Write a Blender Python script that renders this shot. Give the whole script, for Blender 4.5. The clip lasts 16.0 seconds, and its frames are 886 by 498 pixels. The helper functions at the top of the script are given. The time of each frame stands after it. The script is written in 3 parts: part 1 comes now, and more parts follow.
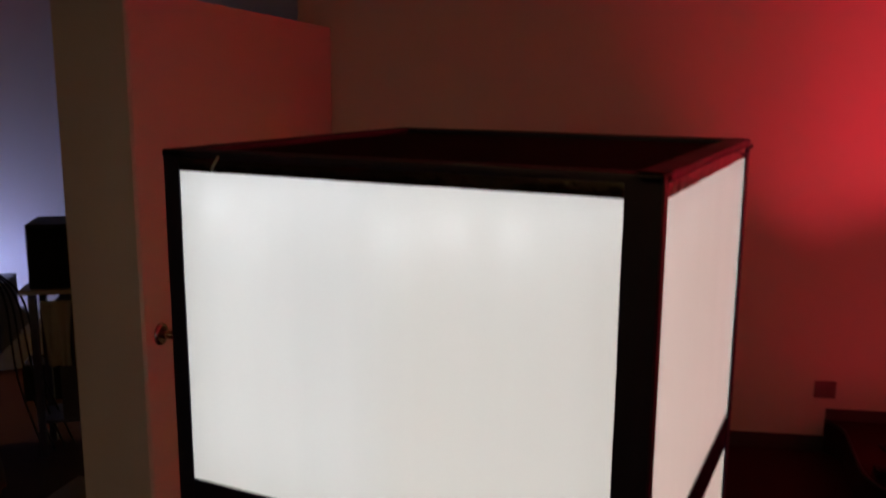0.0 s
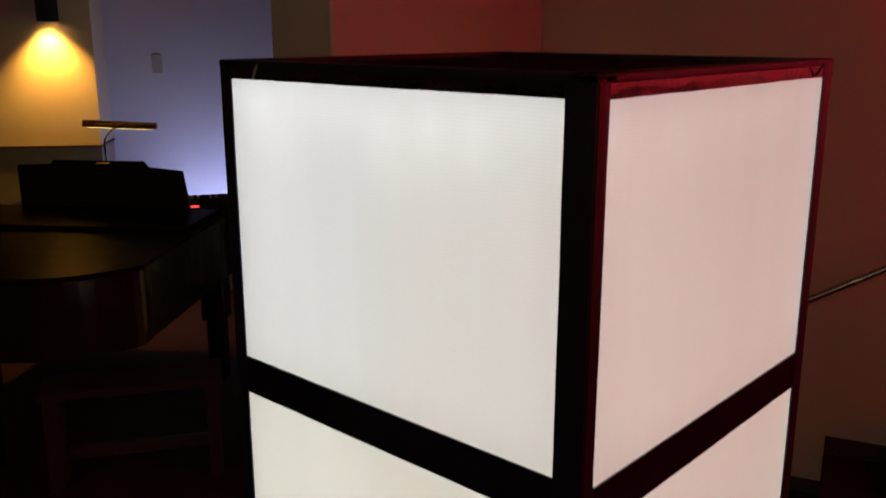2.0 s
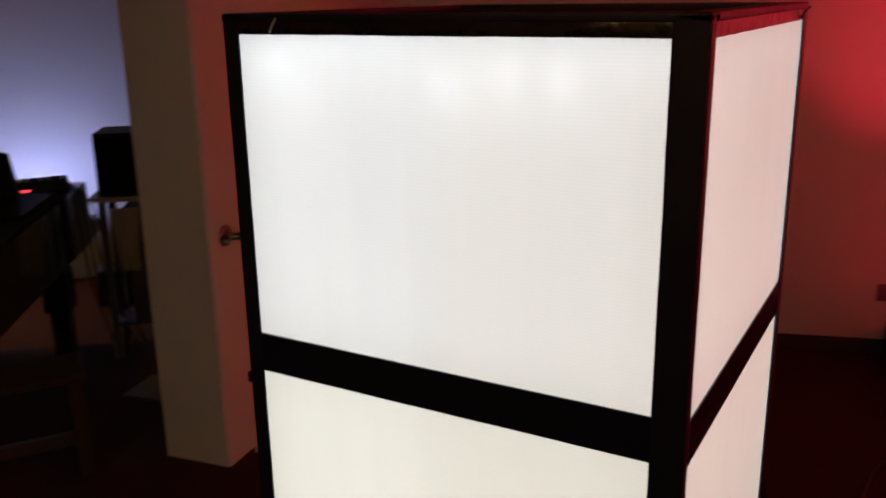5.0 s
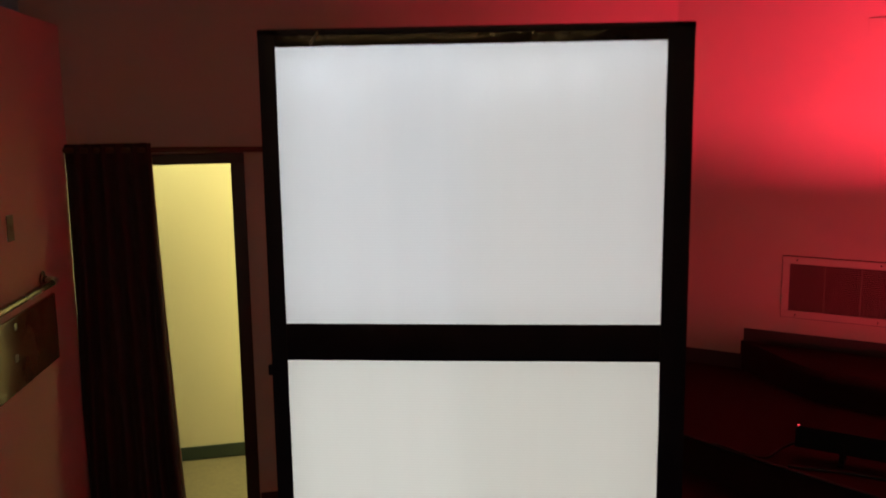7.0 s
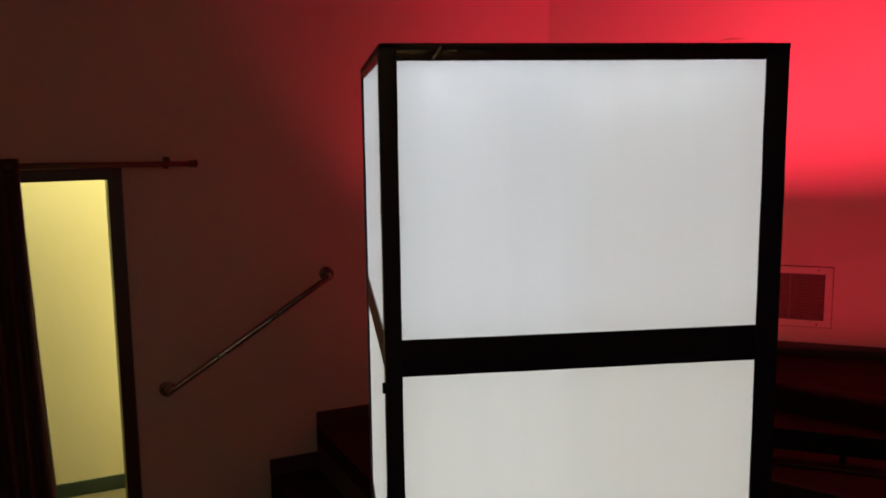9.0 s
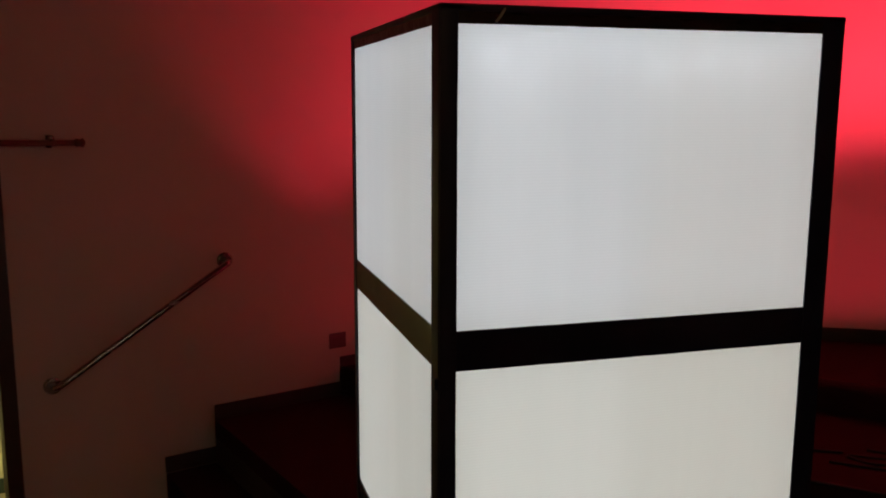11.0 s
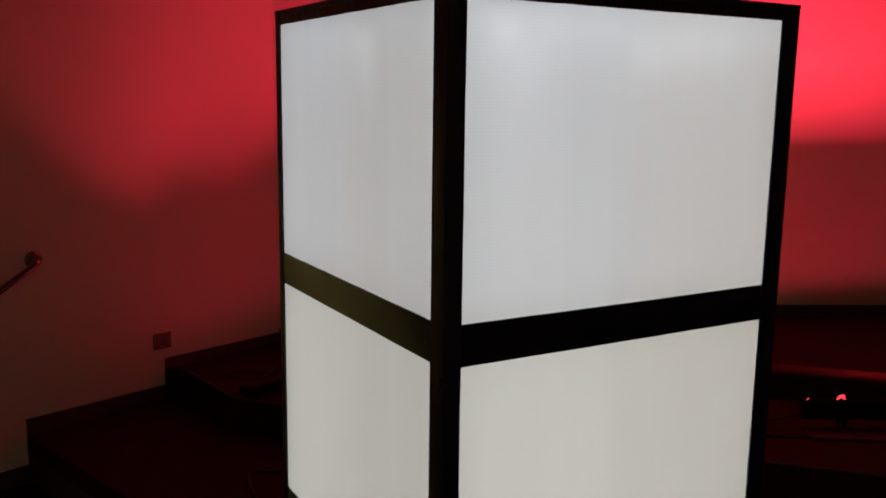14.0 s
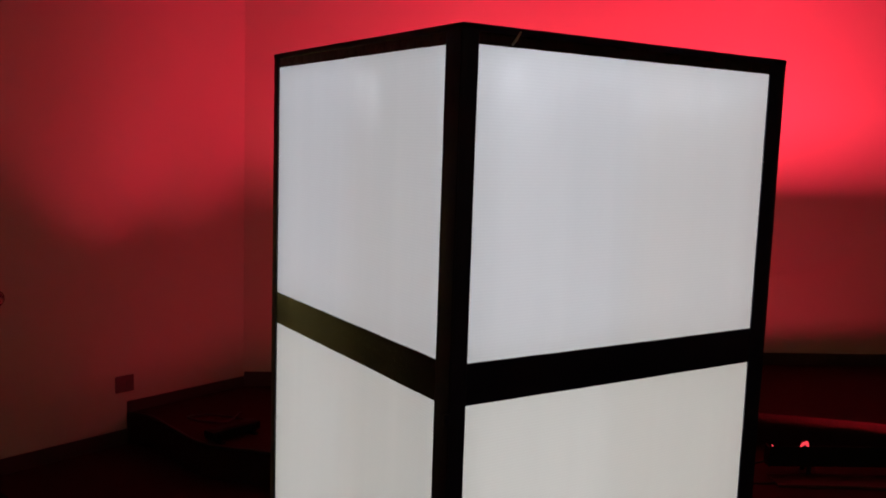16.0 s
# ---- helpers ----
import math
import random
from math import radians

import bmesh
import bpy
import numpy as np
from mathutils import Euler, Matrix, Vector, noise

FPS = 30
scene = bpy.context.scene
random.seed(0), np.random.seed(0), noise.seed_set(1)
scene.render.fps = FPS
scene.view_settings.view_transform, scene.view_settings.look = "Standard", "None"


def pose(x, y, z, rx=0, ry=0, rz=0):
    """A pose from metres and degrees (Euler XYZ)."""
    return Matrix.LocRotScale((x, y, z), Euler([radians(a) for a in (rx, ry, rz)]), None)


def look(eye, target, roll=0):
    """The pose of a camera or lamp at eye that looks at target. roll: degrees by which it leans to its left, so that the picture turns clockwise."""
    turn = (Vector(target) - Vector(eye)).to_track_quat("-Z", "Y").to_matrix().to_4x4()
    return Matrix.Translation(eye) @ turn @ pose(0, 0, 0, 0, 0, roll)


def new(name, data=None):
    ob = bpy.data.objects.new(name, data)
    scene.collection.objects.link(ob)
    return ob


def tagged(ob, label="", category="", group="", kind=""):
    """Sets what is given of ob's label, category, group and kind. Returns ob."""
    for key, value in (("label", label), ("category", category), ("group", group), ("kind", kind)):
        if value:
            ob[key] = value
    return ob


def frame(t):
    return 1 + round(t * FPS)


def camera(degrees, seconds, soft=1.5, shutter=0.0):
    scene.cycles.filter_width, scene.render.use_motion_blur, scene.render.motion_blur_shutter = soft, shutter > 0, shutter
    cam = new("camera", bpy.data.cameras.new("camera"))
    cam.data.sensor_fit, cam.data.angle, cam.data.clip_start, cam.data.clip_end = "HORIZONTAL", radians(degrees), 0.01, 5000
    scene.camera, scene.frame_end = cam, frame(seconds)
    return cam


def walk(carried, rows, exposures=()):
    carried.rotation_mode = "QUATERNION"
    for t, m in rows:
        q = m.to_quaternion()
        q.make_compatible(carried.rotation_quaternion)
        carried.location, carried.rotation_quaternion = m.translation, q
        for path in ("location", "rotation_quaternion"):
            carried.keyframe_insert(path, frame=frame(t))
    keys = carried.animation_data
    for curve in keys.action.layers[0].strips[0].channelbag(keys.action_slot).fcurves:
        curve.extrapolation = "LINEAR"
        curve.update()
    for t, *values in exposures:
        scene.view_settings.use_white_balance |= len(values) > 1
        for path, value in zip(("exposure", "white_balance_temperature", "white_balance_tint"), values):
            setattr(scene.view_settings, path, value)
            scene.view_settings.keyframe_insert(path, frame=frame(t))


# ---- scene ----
cam = camera(53.0, 16.0, soft=1.8, shutter=0.8)
PATH = [
    (0, (0.484, -1.147, 2.113), (-0.372, 0.621, 1.738), 0.4),
    (0.5, (0.509, -1.078, 2.131), (-0.448, 0.648, 1.805), 0.9),
    (1, (0.632, -1.039, 2.118), (-0.483, 0.581, 1.756), 0.9),
    (1.5, (0.717, -1.029, 2.091), (-0.526, 0.476, 1.652), -0.1),
    (2, (0.768, -1.032, 2.067), (-0.537, 0.406, 1.586), 0.0),
    (2.5, (0.782, -1.038, 2.053), (-0.523, 0.391, 1.548), -0.3),
    (3, (0.773, -1.041, 2.042), (-0.529, 0.386, 1.523), -0.3),
    (3.2, (0.767, -1.039, 2.042), (-0.536, 0.385, 1.516), -0.2),
    (5.3, (0.43, -1.21, 2.048), (-0.398, 0.53, 1.512), -1.3),
    (5.5, (0.362, -1.221, 2.008), (-0.366, 0.57, 1.496), -1.7),
    (6, (0.119, -1.298, 1.901), (-0.261, 0.622, 1.489), -3.3),
    (6.5, (0.029, -1.431, 1.902), (-0.17, 0.524, 1.531), -1.0),
    (7, (0.047, -1.588, 1.911), (-0.096, 0.383, 1.599), -0.8),
    (7.5, (-0.028, -1.668, 1.922), (-0.132, 0.309, 1.64), -0.9),
    (8, (-0.22, -1.676, 1.92), (-0.185, 0.306, 1.648), -0.7),
    (8.2, (-0.283, -1.669, 1.922), (-0.176, 0.31, 1.65), -0.6),
    (10.3, (-0.492, -1.427, 1.901), (-0.085, 0.503, 1.568), -0.9),
    (10.5, (-0.543, -1.417, 1.899), (-0.081, 0.5, 1.564), -0.7),
    (11, (-0.629, -1.422, 1.9), (-0.074, 0.472, 1.576), 0.2),
    (11.5, (-0.668, -1.411, 1.896), (-0.048, 0.466, 1.593), 0.8),
    (12, (-0.652, -1.379, 1.9), (0.01, 0.484, 1.603), 1.1),
    (12.5, (-0.616, -1.352, 1.893), (0.045, 0.51, 1.582), 1.1),
    (13, (-0.673, -1.288, 1.888), (0.065, 0.539, 1.546), 0.6),
    (13.5, (-0.788, -1.238, 1.887), (0.121, 0.508, 1.529), -0.2),
    (14, (-0.852, -1.248, 1.885), (0.129, 0.46, 1.542), 0.8),
    (14.5, (-0.872, -1.267, 1.877), (0.143, 0.43, 1.574), 1.1),
    (15, (-0.897, -1.258, 1.873), (0.139, 0.431, 1.602), 1.2),
    (15.5, (-0.914, -1.245, 1.876), (0.137, 0.438, 1.623), 1.8),
    (16, (-0.915, -1.236, 1.879), (0.149, 0.44, 1.64), 1.9),
]
walk(cam, [(t, look(eye, target, roll)) for t, eye, target, roll in PATH],
     [(0.0, 0.3, 6700, 10), (0.5, 0.4, 6700, 10), (1.5, 0.36, 6750, 10), (3.0, 0.36, 6800, 10), (5.4, 0.62, 6600, 10), (6.0, 0.4, 6550, 10), (6.5, 0.2, 6500, 10),
      (7.0, 0.12, 6400, 10), (8.0, 0.08, 6350, 10), (11.0, 0.0, 6400, 10), (14.0, -0.08, 6450, 11), (16.0, -0.1, 6330, 15)])

# world: an enclosed hall at night, only a trace of ambient light
world = bpy.data.worlds.new("world")
scene.world = world
world.use_nodes = True
world.node_tree.nodes["Background"].inputs[0].default_value = (1.0, 0.72, 0.5, 1)
world.node_tree.nodes["Background"].inputs[1].default_value = 0.004


def lamp(name, kind, place, target, watts, colour, size=0.1, spot=60, blend=0.6):
    d = bpy.data.lights.new(name, kind)
    d.energy, d.color = watts, colour
    if kind == "SPOT":
        d.spot_size, d.spot_blend, d.shadow_soft_size = radians(spot), blend, size
    elif kind == "AREA":
        d.shape, d.size, d.size_y = "RECTANGLE", size, spot
    else:
        d.shadow_soft_size = size
    ob = new(name, d)
    ob.matrix_world = look(place, target)
    return ob


RED = (1.0, 0.034, 0.078)
# red floor light washing the left back wall
FLOOD = pose(0.79, 3.70, 0.11, 0, 0, 17.59)
for x, target in ((-0.12, (-0.10, 4.36, 3.95)), (0.12, (0.90, 4.62, 4.2))):
    lamp("red_light", "SPOT", FLOOD @ Vector((x, 0, 0.10)), target, 92, RED, 0.05, 58, 1.0)
lamp("red_spill", "AREA", FLOOD @ Vector((0, 0.0, 0.09)), FLOOD @ Vector((0, 0.5, 0.89)), 0.7, RED, 0.3, 0.03)
# two bars of red lights on the lower tier, washing the right back wall above their lips
BARS = ((1.55, 2.93, 42, 9.0), (3.19, 1.80, 76, 11.0))
for x, y, watts, spill in BARS:
    bar = pose(x, y, 0.11, 0, 0, -29)
    lamp("red_bar_light", "AREA", bar @ Vector((0.5, 0, 0.116)), bar @ Vector((0.5, 0.6, 0.116 + 0.95)), watts, RED, 0.9, 0.008).data.spread = radians(96)
    lamp("red_bar_spill", "AREA", bar @ Vector((0.5, 0.0, 0.1408)), bar @ Vector((0.5, 0.6, 0.739)), spill, RED, 0.9, 0.010)
# red floor light at the far end of the tiers, aimed across the stage at the column
lamp("red_cross_light", "SPOT", (5.75, 0.22, 0.62), (0.0, 0.03, 1.98), 260, (1.0, 0.04, 0.05), 0.06, 17, 0.9)
# unseen warm fill far behind, added in place of dimmed house lights
lamp("warm_fill", "AREA", (-0.5, -4.5, 4.1), (-0.5, -3.0, 0), 16, (1.0, 0.58, 0.28), 2.0, 2.0)
# fluorescent light of the back room, seen through the door
lamp("corridor_light", "AREA", (-0.155, 4.846, 0.9), (-1.30, 4.486, 0.85), 48, (1.0, 0.94, 0.42), 0.6, 2.2)
lamp("corridor_light", "AREA", (-1.87, 4.33, 2.25), (-1.90, 4.38, 0), 16, (1.0, 0.94, 0.42), 2.2, 0.3)
# amber downlight on the side wall
lamp("amber_light", "SPOT", (-5.803, 1.927, 2.12), (-5.848, 1.977, 0.9), 75, (1.0, 0.48, 0.07), 0.03, 104, 0.9)
# yellow downlights on the wall at the far end of the hall
for x in (-1.7, -0.2):
    lamp("rear_light", "SPOT", (x, -7.86, 3.2), (x, -7.95, 2.0), 110, (1.0, 0.70, 0.28), 0.03, 100, 0.9)
# cool uplight behind the piano
lamp("cool_light", "SPOT", (-5.02, 2.72, 0.45), (-5.5, 3.2, 1.3), 23, (0.48, 0.51, 1.0), 0.08, 150, 1.0)
# lamps inside the glowing column: cooler on one half of a face, warmer on the other
for k in range(4):
    turn = pose(0, 0, 0, 0, 0, 90 * k)
    gain = (0.96, 0.49, 0.95, 0.81)[k]
    for z, tall, watts, cool, warm in ((1.80, 0.43, 0.80, (0.895, 0.945, 1.0), (0.945, 0.97, 0.97)),
                                       (0.90, 1.34, 2.30, (0.97, 0.995, 0.93), (0.985, 1.0, 0.905))):
        for side, colour, share in ((-1, cool, 1.06), (1, warm, 0.91)):
            if k == 1:
                colour = (1.0, 0.95, 0.86)
            e = turn @ Vector((0.147 * side - 0.008, -0.250, z))
            lamp("column_lamp", "AREA", e, e + turn @ Vector((0, -1, 0)), 0.5 * watts * gain * share, colour, 0.294, tall).data.spread = radians(130)
strip = random.Random(8)
for k, spots in ((0, (-0.215, -0.165, 0.0, 0.045, 0.10, 0.16)), (1, (-0.12, 0.08)), (3, (-0.13, 0.02, 0.07))):
    turn = pose(0, 0, 0, 0, 0, 90 * k)
    e = turn @ Vector((-0.008, -0.262, 2.006))
    lamp("top_strip", "AREA", e, turn @ Vector((-0.008, -0.305, 1.95)), (0.13, 0.05, 0.0, 0.08)[k], (0.87, 0.92, 1.0), 0.56, 0.02)
    for x in spots:
        e, a = turn @ Vector((x, -0.274, 2.008)), turn @ Vector((x + strip.uniform(-0.03, 0.03), -0.305, strip.uniform(1.88, 1.95)))
        lamp("strip_lamp", "SPOT", e, a, (0.45 if k == 1 else 1.0) * strip.uniform(0.10, 0.20), (0.85, 0.9, 1.0), 0.012, strip.uniform(34, 74), 1.0)


# ---- materials ----
def material(name, colour, rough=0.6, metal=0.0, vary=0.12, scale=6.0, bump=0.0, bump_scale=60.0, spec=0.5, coat=0.0):
    m = bpy.data.materials.new(name)
    m.use_nodes = True
    nt = m.node_tree
    b = nt.nodes["Principled BSDF"]
    b.inputs["Roughness"].default_value, b.inputs["Metallic"].default_value = rough, metal
    b.inputs["Specular IOR Level"].default_value = spec
    b.inputs["Coat Weight"].default_value = coat
    tc = nt.nodes.new("ShaderNodeTexCoord")
    n1 = nt.nodes.new("ShaderNodeTexNoise")
    n1.inputs["Scale"].default_value, n1.inputs["Detail"].default_value = scale, 6
    n2 = nt.nodes.new("ShaderNodeTexNoise")
    n2.inputs["Scale"].default_value, n2.inputs["Detail"].default_value = bump_scale, 4
    for n in (n1, n2):
        nt.links.new(tc.outputs["Object"], n.inputs["Vector"])
    mix = nt.nodes.new("ShaderNodeMix")
    mix.data_type = "RGBA"
    lo = [c * (1 - vary) for c in colour]
    hi = [min(1, c * (1 + vary)) for c in colour]
    mix.inputs[6].default_value, mix.inputs[7].default_value = (*lo, 1), (*hi, 1)
    add = nt.nodes.new("ShaderNodeMath")
    add.operation = "MULTIPLY_ADD"
    add.inputs[1].default_value = 0.35
    nt.links.new(n2.outputs[0], add.inputs[0])
    half = nt.nodes.new("ShaderNodeMath")
    half.operation = "MULTIPLY"
    half.inputs[1].default_value = 0.65
    nt.links.new(n1.outputs[0], half.inputs[0])
    nt.links.new(half.outputs[0], add.inputs[2])
    nt.links.new(add.outputs[0], mix.inputs[0])
    nt.links.new(mix.outputs[2], b.inputs["Base Color"])
    r = nt.nodes.new("ShaderNodeMapRange")
    r.inputs[3].default_value, r.inputs[4].default_value = max(0.02, rough - 0.1), min(1, rough + 0.1)
    nt.links.new(n1.outputs[0], r.inputs[0])
    nt.links.new(r.outputs[0], b.inputs["Roughness"])
    if bump:
        bp = nt.nodes.new("ShaderNodeBump")
        bp.inputs["Strength"].default_value, bp.inputs["Distance"].default_value = bump, 0.004
        nt.links.new(n2.outputs[0], bp.inputs["Height"])
        nt.links.new(bp.outputs[0], b.inputs["Normal"])
    return m


def panel_material():
    """White fluted plastic sheet that lets light through."""
    m = bpy.data.materials.new("fluted_plastic")
    m.use_nodes = True
    nt = m.node_tree
    nt.nodes.remove(nt.nodes["Principled BSDF"])
    out = nt.nodes["Material Output"]
    tc = nt.nodes.new("ShaderNodeTexCoord")
    wave = nt.nodes.new("ShaderNodeTexWave")
    wave.bands_direction = "Z"
    wave.inputs["Scale"].default_value, wave.inputs["Distortion"].default_value = 75.0, 0.35
    noise_node = nt.nodes.new("ShaderNodeTexNoise")
    noise_node.inputs["Scale"].default_value, noise_node.inputs["Detail"].default_value = 4.0, 5
    # vertical tint streaks imitate light running down the sheet from its top
    stretch = nt.nodes.new("ShaderNodeMapping")
    stretch.inputs["Scale"].default_value = (4.5, 4.5, 0.25)
    nt.links.new(tc.outputs["Object"], wave.inputs["Vector"])
    nt.links.new(tc.outputs["Object"], stretch.inputs["Vector"])
    nt.links.new(stretch.outputs[0], noise_node.inputs["Vector"])
    tint = nt.nodes.new("ShaderNodeMix")
    tint.data_type = "RGBA"
    tint.inputs[6].default_value, tint.inputs[7].default_value = (0.79, 0.80, 0.785, 1), (0.86, 0.86, 0.845, 1)
    nt.links.new(noise_node.outputs[0], tint.inputs[0])
    flute = nt.nodes.new("ShaderNodeMix")
    flute.data_type = "RGBA"
    flute.blend_type = "MULTIPLY"
    flute.inputs[0].default_value = 0.025
    nt.links.new(tint.outputs[2], flute.inputs[6])
    nt.links.new(wave.outputs[0], flute.inputs[7])
    bp = nt.nodes.new("ShaderNodeBump")
    bp.inputs["Strength"].default_value, bp.inputs["Distance"].default_value = 0.05, 0.002
    nt.links.new(wave.outputs[0], bp.inputs["Height"])
    dif, tra, gl = nt.nodes.new("ShaderNodeBsdfDiffuse"), nt.nodes.new("ShaderNodeBsdfTranslucent"), nt.nodes.new("ShaderNodeBsdfGlossy")
    gl.inputs["Roughness"].default_value = 0.35
    for n in (dif, tra):
        nt.links.new(flute.outputs[2], n.inputs["Color"])
    for n in (dif, gl):
        nt.links.new(bp.outputs[0], n.inputs["Normal"])
    a, b = nt.nodes.new("ShaderNodeMixShader"), nt.nodes.new("ShaderNodeMixShader")
    a.inputs[0].default_value, b.inputs[0].default_value = 0.5, 0.03
    nt.links.new(dif.outputs[0], a.inputs[1])
    nt.links.new(tra.outputs[0], a.inputs[2])
    nt.links.new(a.outputs[0], b.inputs[1])
    nt.links.new(gl.outputs[0], b.inputs[2])
    nt.links.new(b.outputs[0], out.inputs["Surface"])
    return m


def glow_material(name, colour, strength):
    m = bpy.data.materials.new(name)
    m.use_nodes = True
    b = m.node_tree.nodes["Principled BSDF"]
    b.inputs["Base Color"].default_value = (*colour, 1)
    b.inputs["Emission Color"].default_value, b.inputs["Emission Strength"].default_value = (*colour, 1), strength
    return m


PLASTIC = panel_material()
TAPE = material("black_duct_tape", (0.013, 0.016, 0.045), 0.42, 0, 0.3, 14, 0.2, 45, 0.3)
BANDTAPE = material("smooth_black_tape", (0.013, 0.015, 0.038), 0.22, 0, 0.3, 14, 0.03, 30, 0.4)
SHINY = material("glossy_crumpled_tape", (0.012, 0.012, 0.014), 0.14, 0, 0.3, 10, 0.8, 30, 0.7)
LIDM = material("black_cloth_board", (0.010, 0.008, 0.008), 0.95, 0, 0.3, 8, 0.2, 200, 0.1)
PAINT = material("cream_wall_paint", (0.62, 0.54, 0.45), 0.75, 0, 0.05, 1.6, 0.25, 140, 0.3)
WHITE = material("white_wall_paint", (0.72, 0.72, 0.74), 0.75, 0, 0.05, 1.6, 0.25, 140, 0.3)
WAINSCOT = material("grey_wainscot_paint", (0.30, 0.27, 0.24), 0.75, 0, 0.08, 1.6, 0.25, 140, 0.3)
CORR = material("corridor_paint", (0.74, 0.70, 0.52), 0.7, 0, 0.04, 1.2, 0.2, 120, 0.3)
# ceilings are out of view; dark colour set to hold down bounced light
CEIL = material("dark_unseen_ceiling", (0.10, 0.075, 0.055), 0.9, 0, 0.05, 2, 0.2, 90)
CARPET = material("dark_red_carpet", (0.038, 0.0135, 0.013), 0.95, 0, 0.45, 30, 0.8, 420, 0.15)
LINO = material("speckled_floor_tile", (0.20, 0.17, 0.11), 0.5, 0, 0.5, 34, 0.1, 160)
DARKBASE = material("dark_green_vinyl_base", (0.03, 0.05, 0.04), 0.5, 0, 0.15, 8, 0.1, 60)
BROWNBASE = material("dark_brown_vinyl_base", (0.05, 0.035, 0.03), 0.6, 0, 0.2, 8, 0.1, 60)
DARKWOOD = material("dark_stained_wood", (0.045, 0.025, 0.016), 0.45, 0, 0.35, 9, 0.2, 60)
WOOD = material("varnished_wood", (0.13, 0.065, 0.03), 0.5, 0, 0.3, 10, 0.15, 70)
BOARD = material("plywood_board", (0.42, 0.33, 0.2), 0.55, 0, 0.15, 5, 0.2, 80)
VARNISH = material("varnished_board", (0.12, 0.07, 0.04), 0.13, 0, 0.2, 5, 0.0, 80, 0.7, 0.0)
STEEL = material("brushed_steel", (0.36, 0.34, 0.31), 0.26, 1.0, 0.1, 5)
BRASS = material("polished_brass", (0.75, 0.52, 0.16), 0.22, 1.0, 0.1, 8)
CURTAIN = material("dark_brown_curtain", (0.065, 0.04, 0.042), 0.9, 0, 0.3, 16, 0.5, 300, 0.15)
LINING = material("pale_curtain_lining", (0.45, 0.42, 0.33), 0.9, 0, 0.15, 16, 0.4, 300, 0.2)
PIANO = material("black_piano_lacquer", (0.018, 0.013, 0.012), 0.16, 0, 0.3, 5, 0.04, 30, 0.6, 0.5)
PIANOTOP = material("worn_piano_lid", (0.012, 0.008, 0.006), 0.34, 0, 0.5, 7, 0.03, 40, 0.006)
BLACK = material("black_plastic", (0.012, 0.012, 0.013), 0.6, 0, 0.25, 12, 0.3, 160, 0.15)
SLATM = material("vent_slat_paint", (0.26, 0.19, 0.15), 0.55, 0, 0.12, 14)
VENTDARK = material("vent_dark", (0.02, 0.016, 0.014), 0.8, 0, 0.2, 14)
IVORY = material("ivory_plastic", (0.5, 0.46, 0.37), 0.4, 0, 0.06, 14)
BROWNPL = material("brown_plastic_plate", (0.10, 0.06, 0.045), 0.4, 0, 0.15, 14)
CLOTH = material("tan_bench_cloth", (0.03, 0.021, 0.012), 0.9, 0, 0.25, 12, 0.5, 240, 0.2)
STANDM = material("grey_blue_cabinet", (0.10, 0.10, 0.12), 0.6, 0, 0.2, 7, 0.2, 60)
RUBBER = material("cable_rubber", (0.012, 0.012, 0.012), 0.6, 0, 0.2, 30)
REDLED = glow_material("red_led_lens", (1.0, 0.06, 0.08), 1.3)
SHADEGLOW = glow_material("yellow_shade_glow", (1.0, 0.75, 0.2), 1.6)
WHITEFLUE = glow_material("amber_bulb", (1.0, 0.6, 0.15), 14.0)


# ---- mesh helpers ----
def box(bm, x0, x1, y0, y1, z0, z1, bevel=0.0):
    """A box with small chamfers added to bm."""
    if bevel <= 0:
        v = [bm.verts.new((x, y, z)) for z in (z0, z1) for y in (y0, y1) for x in (x0, x1)]
        for f in ((0, 2, 3, 1), (4, 5, 7, 6), (0, 1, 5, 4), (2, 6, 7, 3), (0, 4, 6, 2), (1, 3, 7, 5)):
            bm.faces.new([v[i] for i in f])
        return bm
    b2 = bmesh.new()
    box(b2, x0, x1, y0, y1, z0, z1)
    bmesh.ops.bevel(b2, geom=list(b2.edges), offset=bevel, segments=2, affect="EDGES", profile=0.6)
    merge(bm, b2)
    return bm


def merge(bm, other, m=None):
    if m is not None:
        bmesh.ops.transform(other, matrix=m, verts=other.verts)
    me = bpy.data.meshes.new("tmp")
    other.to_mesh(me)
    other.free()
    bm.from_mesh(me)
    bpy.data.meshes.remove(me)
    return bm


def prism(bm, outline, z0, z1):
    """An upright prism over a plan outline."""
    lo = [bm.verts.new((x, y, z0)) for x, y in outline]
    hi = [bm.verts.new((x, y, z1)) for x, y in outline]
    bm.faces.new(hi)
    bm.faces.new(lo[::-1])
    for i in range(len(lo)):
        j = (i + 1) % len(lo)
        bm.faces.new((lo[i], lo[j], hi[j], hi[i]))
    bmesh.ops.recalc_face_normals(bm, faces=bm.faces)
    return bm


